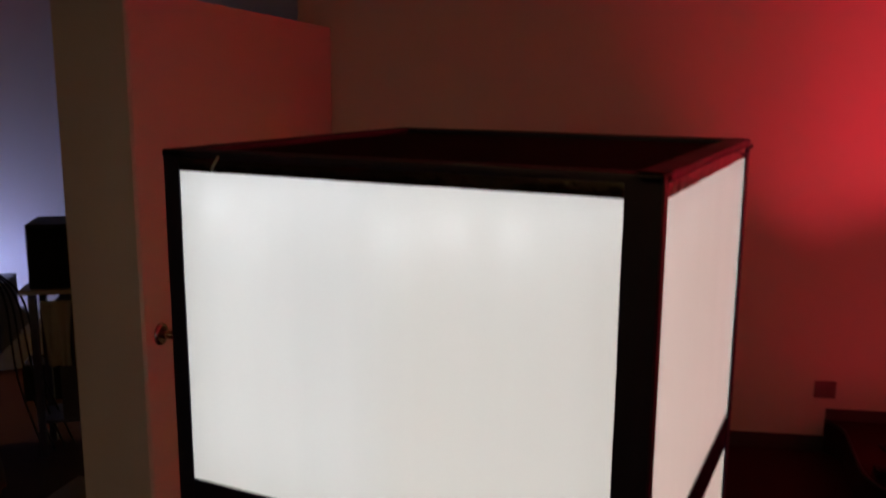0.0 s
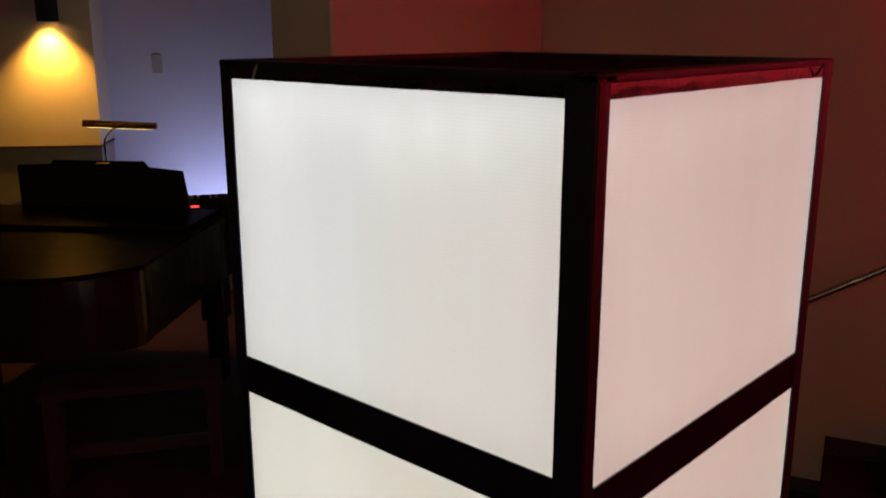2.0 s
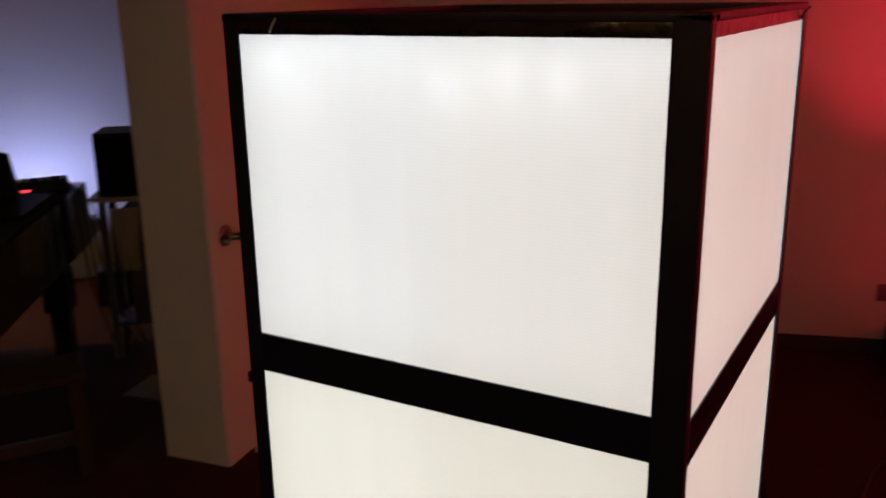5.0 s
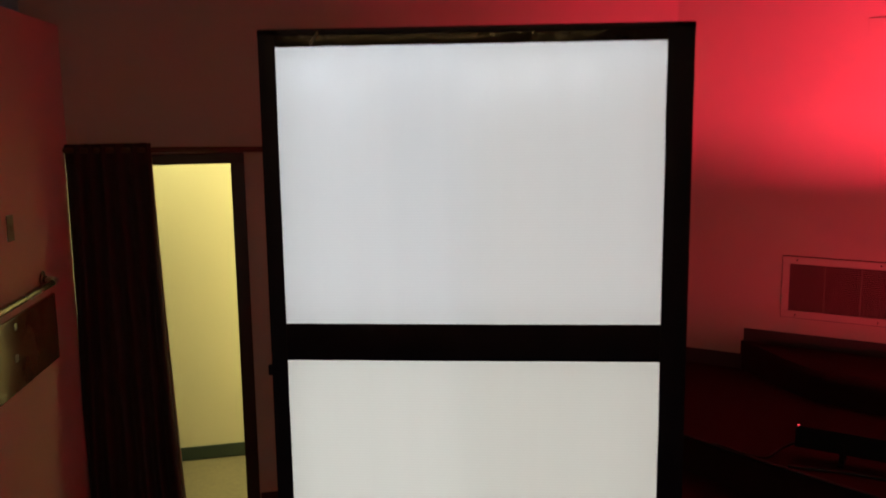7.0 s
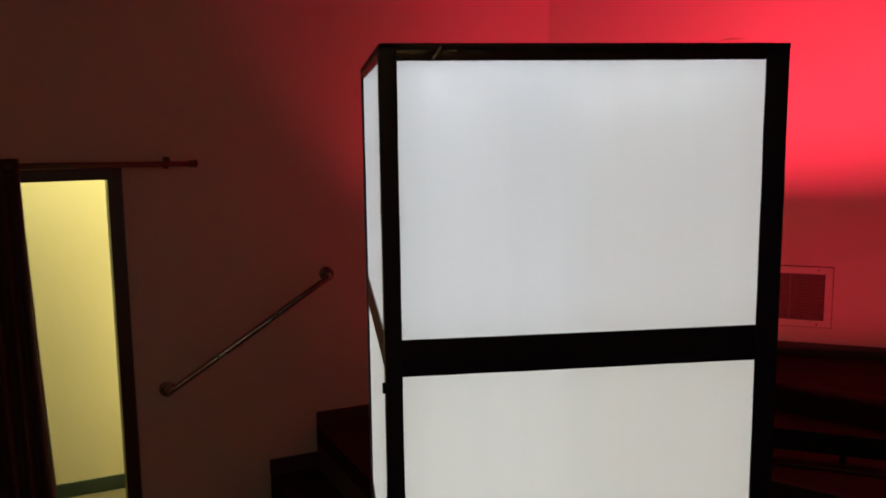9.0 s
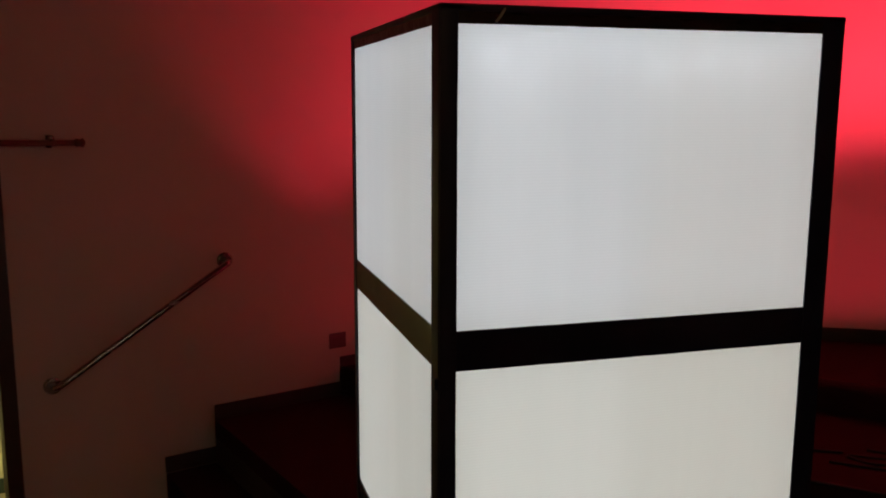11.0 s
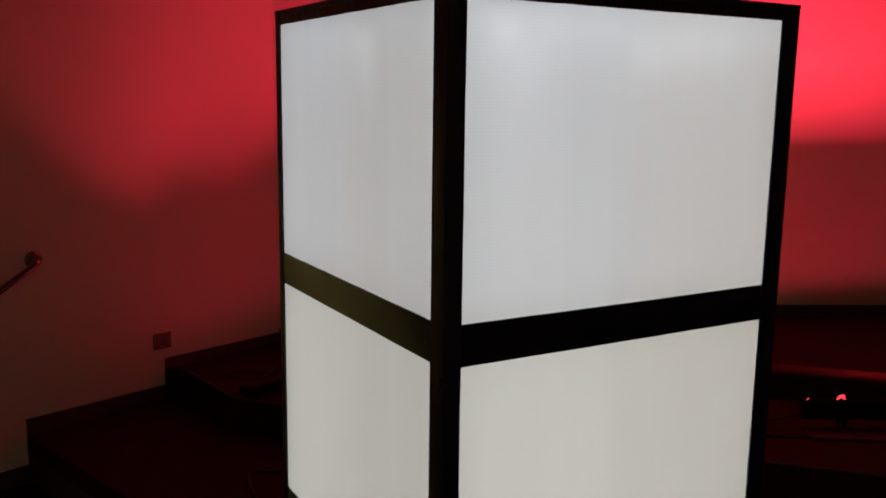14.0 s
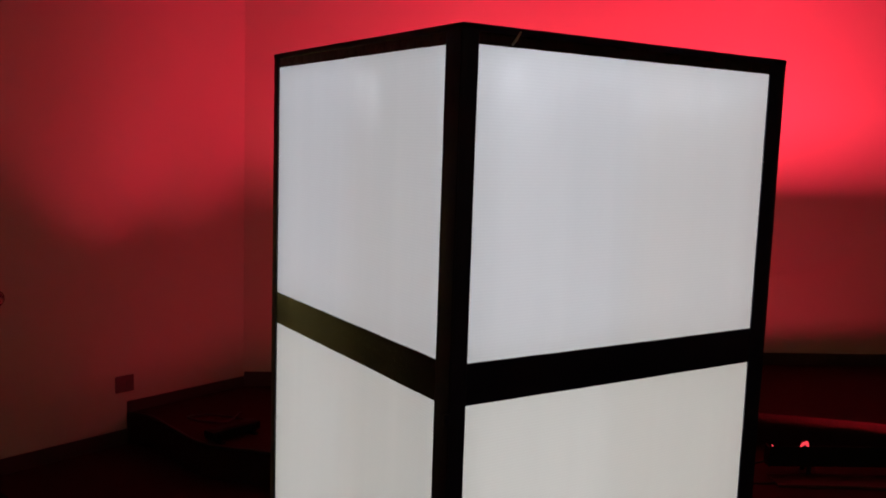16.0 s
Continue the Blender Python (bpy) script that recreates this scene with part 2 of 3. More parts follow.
def tube(bm, path, radius, sides=12, cap=True):
    """A round bar along a path of points; radius may be a list."""
    pts = [Vector(p) for p in path]
    rings = []
    for i, p in enumerate(pts):
        d = (pts[min(i + 1, len(pts) - 1)] - pts[max(i - 1, 0)]).normalized()
        q = d.to_track_quat("Z", "Y")
        r = radius[i] if isinstance(radius, (list, tuple)) else radius
        rings.append([bm.verts.new(p + q @ Vector((r * math.cos(a), r * math.sin(a), 0)))
                      for a in (2 * math.pi * k / sides for k in range(sides))])
    for a, b in zip(rings, rings[1:]):
        for k in range(sides):
            f = bm.faces.new((a[k], a[(k + 1) % sides], b[(k + 1) % sides], b[k]))
            f.smooth = True
    if cap:
        bm.faces.new(rings[0][::-1])
        bm.faces.new(rings[-1])
    return bm


def mesh_of(name, bm, mat):
    me = bpy.data.meshes.new(name)
    bm.to_mesh(me)
    bm.free()
    me.materials.append(mat)
    return me


def part(name, bm, mat, parent, label=""):
    ob = new(name, mesh_of(name, bm, mat))
    ob.parent = parent
    return tagged(ob, label=label)


def thing(name, m, label, category, group="", kind=""):
    ob = new(name)
    ob.empty_display_size = 0.1
    ob.matrix_world = m
    return tagged(ob, label, category, group, kind)


def solid(name, bm, mat, m=None, label="", category="", kind="", group=""):
    ob = new(name, mesh_of(name, bm, mat))
    if m is not None:
        ob.matrix_world = m
    return tagged(ob, label, category, group, kind)


# frames of reference: x along a wall, y into it, z up
ML = pose(-1.246, 3.930, 0, 0, 0, 17.59)     # back wall with the door
MR = pose(1.21, 4.71, 0, 0, 0, -27.4)        # back wall with the vent
MP = pose(-2.229, 1.563, 0, 0, 0, 99)      # partition face
MW = pose(-6.05, 2.40, 0, 0, 0, 50)          # white side wall
TOP = 4.3
LOW = -0.655
FLOOR = -0.09

# ---- structure ----
S = "structure"
bm = bmesh.new()
prism(bm, [(-9, -12), (10, -12), (10, 3.5), (0.783, 3.5), (0.783, -1.8), (-1.62, -1.8), (-1.62, 6), (-9, 6)], FLOOR - 0.12, FLOOR)
solid("floor", bm, CARPET, ML, "dark red carpeted hall floor", "floor", S)
bm = bmesh.new()
box(bm, -1.75, 0.459, -1.8, 0.0, LOW - 0.1, LOW)
solid("floor_stairwell", bm, CARPET, ML, "dark red carpeted floor at the foot of the steps", "floor", S)
bm = bmesh.new()
box(bm, -2.2, 1.4, 0.0, 2.2, LOW - 0.1, LOW - 0.004)
solid("floor_corridor", bm, LINO, ML, "speckled tan tile floor of the back corridor", "floor", S)
bm = bmesh.new()
box(bm, 0.459, 0.783, -1.8, -0.002, LOW - 0.1, -0.372, 0.012)
solid("stair_step", bm, CARPET, ML, "dark red carpeted step leading down to the door", "step", S)
bm = bmesh.new()
box(bm, -1.62, 0.783, -1.92, -1.8, LOW - 0.1, FLOOR - 0.005)
solid("wall_stairwell", bm, PAINT, ML, "plain side wall of the sunken steps", "wall", S)
bm = bmesh.new()
box(bm, 0.783, 0.86, -1.8, 0.0, LOW - 0.1, FLOOR - 0.121)
solid("wall_stair_riser", bm, BROWNBASE, ML, "dark riser below the hall floor", "wall", S)

bm = bmesh.new()
D0, D1, DT = -1.27, -0.413, 1.597
box(bm, -1.56, D0, 0, 0.14, LOW - 0.1, TOP)
box(bm, D1, 2.66, 0, 0.14, LOW - 0.1, TOP)
box(bm, D0, D1, 0, 0.14, DT, TOP)
solid("wall_back_left", bm, PAINT, ML, "cream painted back wall washed with red light", "wall", S)
bm = bmesh.new()
box(bm, 0, 9, 0, 0.14, -0.1, TOP)
solid("wall_back_right", bm, PAINT, MR, "cream painted wall flooded with bright red light", "wall", S)
bm = bmesh.new()
box(bm, -0.35, 8.2, 0, 0.14, -0.1, TOP)
solid("wall_side_white", bm, WHITE, MW, "white side wall in cool bluish light", "wall", S)
bm = bmesh.new()
box(bm, -3.5, 0.10, -0.4, 0.0, 1.215, TOP)
solid("wall_side_amber", bm, PAINT, MW, "cream wall section under an amber downlight", "wall", S)
bm = bmesh.new()
box(bm, -3.5, 0.10, -0.415, 0.0, -0.1, 1.20)
solid("wall_wainscot", bm, WAINSCOT, MW, "grey lower wall below a dark ledge", "wall", S)
bm = bmesh.new()
box(bm, -3.5, 0.11, -0.43, 0.0, 1.20, 1.215, 0.003)
solid("trim_ledge", bm, DARKWOOD, MW, "dark wooden ledge along the side wall", "trim", S)
# plain walls that close the hall
bm = bmesh.new()
box(bm, -9, 9.5, -8.1, -8.0, -0.1, TOP)
solid("wall_front", bm, PAINT, None, "plain cream wall behind", "wall", S)
bm = bmesh.new()
box(bm, 8.6, 8.7, -8.0, 3.0, -0.1, TOP)
solid("wall_right", bm, PAINT, None, "plain cream side wall", "wall", S)
bm = bmesh.new()
box(bm, -8.7, -8.6, -8.0, 3.0, -0.1, TOP)
solid("wall_left", bm, PAINT, None, "plain cream side wall", "wall", S)
bm = bmesh.new()
box(bm, -9.5, 9.8, -8.1, 9.0, TOP, TOP + 0.1)
solid("ceiling", bm, CEIL, None, "plain ceiling of the hall", "ceiling", S)
# corridor behind the door
bm = bmesh.new()
box(bm, -2.2, 1.4, 0.94, 1.04, LOW - 0.1, 2.3)
solid("wall_corridor", bm, CORR, ML, "pale yellow corridor wall under fluorescent light", "wall", S)
bm = bmesh.new()
box(bm, -2.3, -2.2, 0.14, 1.04, LOW - 0.1, 2.3)
box(bm, 1.4, 1.5, 0.14, 1.04, LOW - 0.1, 2.3)
solid("wall_corridor_end", bm, CORR, ML, "pale yellow corridor end walls", "wall", S)
bm = bmesh.new()
box(bm, -2.3, 1.5, 0.14, 1.04, 2.3, 2.4)
solid("ceiling_corridor", bm, CEIL, ML, "plain corridor ceiling", "ceiling", S)
bm = bmesh.new()
box(bm, -2.2, 1.4, 0.925, 0.94, LOW, LOW + 0.1, 0.004)
solid("baseboard_corridor", bm, DARKBASE, ML, "dark green vinyl baseboard", "baseboard", S)

# carpeted tiers against the back walls
def tier(pts, z0, z1, name, label):
    bm = bmesh.new()
    prism(bm, pts, z0, z1)
    solid(name, bm, CARPET, None, label, "platform", S)


def smooth_line(pts, n=6):
    """Points along a soft curve through a few corners."""
    out = []
    for i in range(len(pts) - 1):
        p0, p1, p2, p3 = (Vector(pts[max(0, min(len(pts) - 1, k))]) for k in (i - 1, i, i + 1, i + 2))
        for k in range(n):
            t = k / n
            out.append(tuple(0.5 * ((2 * p1) + (p2 - p0) * t + (2 * p0 - 5 * p1 + 4 * p2 - p3) * t * t + (3 * p1 - p0 - 3 * p2 + p3) * t ** 3)))
    return out + [tuple(pts[-1])]


LOWER_EDGE = smooth_line([(0.325, 4.46), (0.46, 4.30), (0.52, 4.0), (0.61, 3.64), (0.87, 3.36), (1.31, 2.87), (1.75, 2.42), (2.57, 1.61), (2.88, 1.29), (5.2, -1.1)])
UPPER_EDGE = smooth_line([(1.645, 4.50), (1.725, 4.30), (1.81, 4.02), (1.94, 3.77), (2.24, 3.52), (3.38, 2.31), (3.76, 1.94), (6.4, -0.7)])
tier(LOWER_EDGE + [(9.5, 0.2), (9.5, 0.6), (1.3, 4.80)], FLOOR, 0.11, "platform_lower", "dark red carpeted lower stage tier with a curved edge")
tier(UPPER_EDGE + [(9.5, 0.2), (9.5, 0.6), (1.8, 4.50)], 0.11, 0.31, "platform_upper", "dark red carpeted upper stage tier with a curved edge")
bm = bmesh.new()
tube(bm, [(x, y, 0.108) for x, y in LOWER_EDGE[2:]], 0.011, 8)
solid("trim_nosing", bm, RUBBER, None, "black rubber nosing along the lower tier edge", "trim", S)

# partition
bm = bmesh.new()
TH = 0.355
b2 = bmesh.new()
prism(b2, [(0.012, 0), (1.974, 0), (1.92, TH), (0, TH), (0, 0.012)], LOW - 0.1, 2.46)
for v in b2.verts:
    if v.co.z > 1:
        v.co.z = 2.465 - 0.025 * v.co.x
merge(bm, b2)
solid("wall_partition", bm, PAINT, MP, "freestanding cream partition wall glowing red on one side", "wall", S)

# ---- glowing column ----
W2, H0, TIERH, TOPZ = 0.305, 0.19, 0.457, 2.022
column = thing("light_column", pose(0, 0, 0), "square column of backlit white plastic sheets with black tape", "light column")


def face_frame(k):
    return pose(0, 0, 0, 0, 0, 90 * k)


def wavy_strip(bm, x0, x1, z0, z1, y, thick=0.004, seed=0, n=14, along="x"):
    """A strip of tape with a slightly uneven surface and edge, facing -y."""
    rnd = random.Random(seed)
    grid = []
    m = 3
    for i in range(n + 1):
        row = []
        for j in range(m + 1):
            a, b = i / n, j / m
            if along == "x":
                x, z = x0 + (x1 - x0) * a, z0 + (z1 - z0) * b
                z += rnd.uniform(-0.0003, 0.0003) if j in (0, m) else 0
            else:
                z, x = z0 + (z1 - z0) * a, x0 + (x1 - x0) * b
                x += rnd.uniform(-0.0003, 0.0003) if j in (0, m) else 0
            row.append(bm.verts.new((x, y - thick - (rnd.uniform(0, 0.0014) if 0 < j < m else 0), z)))
        grid.append(row)
    for i in range(n):
        for j in range(m):
            f = bm.faces.new((grid[i][j], grid[i + 1][j], grid[i + 1][j + 1], grid[i][j + 1]))
            f.smooth = True
    rim = [r[0] for r in grid] + grid[-1][1:] + [r[m] for r in grid[::-1]][1:] + grid[0][1:m][::-1]
    back = [bm.verts.new((v.co.x, y, v.co.z)) for v in rim]
    for i in range(len(rim)):
        j = (i + 1) % len(rim)
        bm.faces.new((rim[i], rim[j], back[j], back[i]))
        bm.edges.get((rim[i], rim[j])).smooth = False
    bmesh.ops.recalc_face_normals(bm, faces=bm.faces)


# visible limits of the sheets on each face: left and right edge
LIMITS = {0: (-0.2835, 0.2705), 1: (-0.2875, 0.2755), 2: (-0.278, 0.278), 3: (-0.2860, 0.2715)}
for k in range(4):
    turn = face_frame(k)
    xa, xb = LIMITS[k]
    for i in range(4):
        zt = TOPZ - TIERH * i
        bm = bmesh.new()
        y = -W2 + 0.0008
        v = [bm.verts.new(p) for p in ((-0.296, y, zt - TIERH + 0.004), (0.296, y, zt - TIERH + 0.004), (0.296, y, zt - 0.004), (-0.296, y, zt - 0.004))]
        bm.faces.new(v)
        w = [bm.verts.new((q.co.x, y + 0.004, q.co.z)) for q in v]
        for a in range(4):
            b = (a + 1) % 4
            bm.faces.new((v[a], w[a], w[b], v[b]))
        bmesh.ops.transform(bm, matrix=turn, verts=bm.verts)
        part("sheet", bm, PLASTIC, column, "glowing white fluted plastic sheet" if k + i == 0 else "")
    # horizontal tapes
    for i in range(5):
        zc = TOPZ - TIERH * i
        z0, z1 = (zc - 0.021, zc) if i == 0 else ((zc, zc + 0.028) if i == 4 else (zc - 0.026, zc + 0.030))
        if k == 1 and 0 < i < 4:
            z0, z1 = z0 - 0.008, z1 - 0.008
        bm = bmesh.new()
        wavy_strip(bm, -W2 + 0.002, W2 - 0.002, z0, z1, -W2, 0.002, 10 * k + i, 24 if i == 0 else 14)
        bmesh.ops.transform(bm, matrix=turn, verts=bm.verts)
        part("tape_band", bm, SHINY if i == 0 else BANDTAPE, column, "crumpled glossy black tape along the top" if i + k == 0 else "")
    # hidden black post added to block light leaking between the corner tapes
    bm = bmesh.new()
    box(bm, W2 - 0.014, W2, -W2, -W2 + 0.014, H0, TOPZ - 0.002)
    bmesh.ops.transform(bm, matrix=turn, verts=bm.verts)
    part("leak_block", bm, LIDM, column)
    # tapes beside the edges
    for x0, x1 in ((-W2 - 0.002, xa), (xb, W2 + 0.002)) if k % 2 == 0 else ((-W2 - 0.001, xa), (xb, W2 + 0.001)):
        bm = bmesh.new()
        wavy_strip(bm, x0, x1, H0, TOPZ - 0.001, -W2 - 0.0015, 0.002, 50 + k, 40, "z")
        bmesh.ops.transform(bm, matrix=turn, verts=bm.verts)
        part("corner_tape", bm, TAPE, column)
# rim, recessed lid and plinth
bm = bmesh.new()
for k in range(4):
    b2 = bmesh.new()
    box(b2, -W2 - 0.004, W2 + 0.004, -W2 - 0.004, -W2 + 0.03, TOPZ - 0.006, TOPZ + 0.004, 0.003)
    merge(bm, b2, face_frame(k))
part("rim_tape", bm, TAPE, column, "glossy black tape folded over the top rim")
bm = bmesh.new()
box(bm, -W2 + 0.001, W2 - 0.001, -W2 + 0.001, W2 - 0.001, TOPZ - 0.012, TOPZ - 0.003)
part("lid", bm, LIDM, column, "matt black recessed lid")
bm = bmesh.new()
box(bm, -W2, W2, -W2, W2, FLOOR, H0 + 0.002, 0.006)
part("plinth", bm, LIDM, column, "black plinth")
# raised folds of tape; ivory on the front one paints in its glint
for x, y, rz, ln in ((-0.232, -W2 - 0.005, 40, 0.03), (W2 + 0.003, 0.24, 60, 0.028)):
    bm = bmesh.new()
    tube(bm, [(x, y + 0.002, TOPZ - 0.018), (x + 0.006, y, TOPZ - 0.010), (x + 0.012, y + 0.002, TOPZ - 0.001)], 0.0018, 6)
    part("tape_fold", bm, IVORY if x < 0 else TAPE, column, "small raised fold of tape at the rim")

for k, z in ((0, 1.515), (0, 0.62)):
    bm = bmesh.new()
    box(bm, -W2 - 0.009, -W2 - 0.001, -W2 - 0.004, -W2 + 0.004, z, z + 0.016, 0.002)
    part("tape_tab", bm, TAPE, column, "loose tape end at the corner")

# ---- door casing, curtain and rod ----
door = thing("door_1", ML, "open doorway with a dark wooden casing", "doorway", "", S)
for x0, x1, z0, z1 in ((D0 - 0.004, D0 + 0.012, LOW, DT + 0.0), (D1 - 0.012, D1 + 0.07, LOW, DT + 0.0), (D0 - 0.004, D1 + 0.07, DT, DT + 0.065)):
    bm = bmesh.new()
    box(bm, x0, x1, -0.02, 0.15, z0, z1, 0.004)
    part("door_casing", bm, DARKWOOD, door)

rod = thing("curtain_rod", ML, "brown wooden curtain rod above the doorway", "curtain rod")
bm = bmesh.new()
tube(bm, [(-1.37, -0.075, 1.700), (0.03, -0.075, 1.678)], 0.016, 12)
part("rod", bm, WOOD, rod)
bm = bmesh.new()
tube(bm, [(0.03 + d, -0.075, 1.678) for d in (0.0, 0.015, 0.025, 0.045, 0.055)], [0.016, 0.024, 0.018, 0.026, 0.012], 12)
part("finial", bm, WOOD, rod)
bm = bmesh.new()
box(bm, -0.10, -0.08, -0.085, 0.0, 1.684, 1.700, 0.003)
box(bm, -0.105, -0.075, -0.012, 0.0, 1.65, 1.72, 0.003)
part("bracket", bm, DARKWOOD, rod)
bm = bmesh.new()
bmesh.ops.create_uvsphere(bm, u_segments=12, v_segments=8, radius=0.016, matrix=Matrix.Translation((-0.09, -0.095, 1.706)))
for f in bm.faces:
    f.smooth = True
part("knob", bm, STEEL, rod, "small chrome knob")


def curtain(bm, top_a, top_b, bot_a, bot_b, ztop, zbot, folds, thick, y):
    n, m = folds * 10, 26
    rnd = random.Random(3)
    ph = [rnd.uniform(-0.4, 0.4) for _ in range(n + 1)]
    grid = []
    for j in range(m + 1):
        b = j / m
        xa, xb = top_a + (bot_a - top_a) * b ** 1.3, top_b + (bot_b - top_b) * b ** 1.3
        row = []
        for i in range(n + 1):
            a = i / n
            w = math.sin(a * folds * 2 * math.pi + ph[i // 10 * 10] * b)
            x = xa + (xb - xa) * a + 0.01 * math.sin(3 * b + 9 * a)
            row.append(bm.verts.new((x, y + thick * w * (0.55 + 0.45 * b) - 0.02 * b, ztop + (zbot - ztop) * b)))
        grid.append(row)
    for j in range(m):
        for i in range(n):
            f = bm.faces.new((grid[j][i], grid[j + 1][i], grid[j + 1][i + 1], grid[j][i + 1]))
            f.smooth = True
    ret = bmesh.ops.extrude_face_region(bm, geom=list(bm.faces))
    for v in ret["geom"]:
        if isinstance(v, bmesh.types.BMVert):
            v.co.y += 0.004
    bmesh.ops.recalc_face_normals(bm, faces=bm.faces)


drape = thing("curtain", ML, "dark brown curtain drawn aside on the doorway rod", "curtain")
bm = bmesh.new()
curtain(bm, -1.36, -0.885, -1.395, -0.805, 1.735, LOW + 0.004, 6, 0.034, -0.085)
part("fabric", bm, CURTAIN, drape)
bm = bmesh.new()
n = 24
prev = None
for j in range(n + 1):
    b = j / n
    z = 1.66 + (LOW + 0.02 - 1.66) * b
    x = -0.902 + 0.082 * b ** 1.3
    row = [bm.verts.new((x + dx, -0.06 - 0.02 * b, z)) for dx in (0.0, 0.022, 0.022, 0.0)]
    for q, dy in zip(row, (0, 0, 0.006, 0.006)):
        q.co.y += dy
    if prev:
        for k in range(4):
            bm.faces.new((prev[k], row[k], row[(k + 1) % 4], prev[(k + 1) % 4]))
    prev = row
part("lining", bm, LINING, drape, "pale lining edge")


# ---- handrails ----
def handrail(name, m, pts, r, label, posts):
    t = thing(name, m, label, "handrail", "handrails")
    bm = bmesh.new()
    tube(bm, pts, r, 14)
    part("bar", bm, STEEL, t)
    for p in posts:
        bm = bmesh.new()
        tube(bm, [(p[0], 0.0, p[2]), (p[0], -0.006, p[2]), (p[0], -0.012, p[2])], [0.05, 0.05, 0.038], 20)
        part("flange", bm, STEEL, t)
    return t


def bent(a, b, out, r=0.035, n=6):
    """A bar from a to b that bends back to the wall (y = 0) at both ends."""
    a, b = Vector(a), Vector(b)
    d = (b - a).normalized()
    pts = [Vector((a.x, 0, a.z))]
    for k in range(n + 1):
        t = k / n * math.pi / 2
        pts.append(Vector((a.x, -out + r, a.z)) + d * (r * (1 - math.cos(t))) + Vector((0, -r * math.sin(t), 0)))
    for k in range(n + 1):
        t = (1 - k / n) * math.pi / 2
        pts.append(Vector((b.x, -out + r, b.z)) - d * (r * (1 - math.cos(t))) + Vector((0, -r * math.sin(t), 0)))
    pts.append(Vector((b.x, 0, b.z)))
    return pts


handrail("handrail", ML, bent((-0.155, 0, 0.300), (0.885, 0, 0.930), 0.085), 0.019, "sloping steel grab rail on the back wall by the steps",
         [(-0.155, 0, 0.300), (0.885, 0, 0.930)])
handrail("handrail", MP, bent((0.115, 0, 1.015), (1.41, 0, 1.028), 0.075), 0.019, "level steel handrail on the red-lit partition", [(0.115, 0, 1.015), (1.41, 0, 1.028)])

# plywood board and switch on the partition
board = thing("wooden_board", MP, "glossy varnished wooden board fixed below the handrail", "board")
bm = bmesh.new()
box(bm, 0.285, 1.52, -0.02, 0.0, 0.56, 0.925, 0.003)
for v in bm.verts:
    v.co.z += 0.012 * (v.co.x - 0.7)
part("panel", bm, VARNISH, board)
for x, z in ((0.935, 0.885), (0.92, 0.73)):
    bm = bmesh.new()
    box(bm, x - 0.018, x + 0.018, -0.026, -0.02, z - 0.018, z + 0.018, 0.005)
    part("latch_plate", bm, STEEL, board)


def wall_plate(name, m, x, z, w, h, mat, label, category, slots):
    t = thing(name, m @ pose(x, 0, z), label, category)
    bm = bmesh.new()
    box(bm, -w / 2, w / 2, -0.007, 0.0, -h / 2, h / 2, 0.002)
    part("plate", bm, mat, t)
    for sx, sz, sw, sh in slots:
        bm = bmesh.new()
        box(bm, sx - sw / 2, sx + sw / 2, -0.011, -0.007, sz - sh / 2, sz + sh / 2, 0.001)
        part("toggle" if category == "switch" else "socket", bm, mat, t)


wall_plate("light_switch", MP, 1.03, 1.36, 0.075, 0.13, BROWNPL, "brown wall switch plate on the partition", "switch", [(0, 0, 0.012, 0.028)])
wall_plate("wall_outlet", ML, 1.66, 0.30, 0.125, 0.105, BROWNPL, "brown double socket low on the back wall", "outlet", [(-0.028, 0, 0.032, 0.045), (0.028, 0, 0.032, 0.045)])
wall_plate("wall_outlet", MR, 1.245, 2.335, 0.12, 0.17, PAINT, "cream painted plate with two sockets high on the red wall", "outlet", [(0, 0.035, 0.032, 0.04), (0, -0.035, 0.032, 0.04)])
wall_plate("light_switch", MW, 0.48, 1.80, 0.075, 0.145, IVORY, "cream switch plate on the white wall", "switch", [(0, 0.0, 0.012, 0.03)])

# air vent in the red wall
VX0, VX1, VZ0, VZ1 = 0.751, 1.930, 0.510, 0.917
vent = thing("air_vent", MR, "wide metal air return grille low in the red wall", "vent")
bm = bmesh.new()
box(bm, VX0, VX1, -0.016, 0.0, VZ1 - 0.046, VZ1, 0.003)
box(bm, VX0, VX1, -0.016, 0.0, VZ0, VZ0 + 0.046, 0.003)
box(bm, VX0, VX0 + 0.046, -0.016, 0.0, VZ0 + 0.046, VZ1 - 0.046, 0.003)
box(bm, VX1 - 0.046, VX1, -0.016, 0.0, VZ0 + 0.046, VZ1 - 0.046, 0.003)
part("frame", bm, PAINT, vent, "frame painted like the wall")
# near-black sheet on the wall stands in for the shaded duct opening
bm = bmesh.new()
box(bm, VX0 + 0.04, VX1 - 0.04, -0.006, -0.003, VZ0 + 0.04, VZ1 - 0.04)
part("backing", bm, VENTDARK, vent)
# dark sheet slightly larger than the frame draws its shadow gap
bm = bmesh.new()
box(bm, VX0 - 0.005, VX1 + 0.005, -0.003, 0.0, VZ0 - 0.005, VZ1 + 0.005)
part("gap_shade", bm, BROWNBASE, vent, "thin dark sheet drawn as the shadow gap round the frame")
slat = bmesh.new()
box(slat, VX0 + 0.048, VX1 - 0.048, -0.0008, 0.0008, -0.004, 0.004)
bmesh.ops.transform(slat, matrix=pose(0, -0.007, 0, 35), verts=slat.verts)
slat_mesh = mesh_of("slat", slat, SLATM)
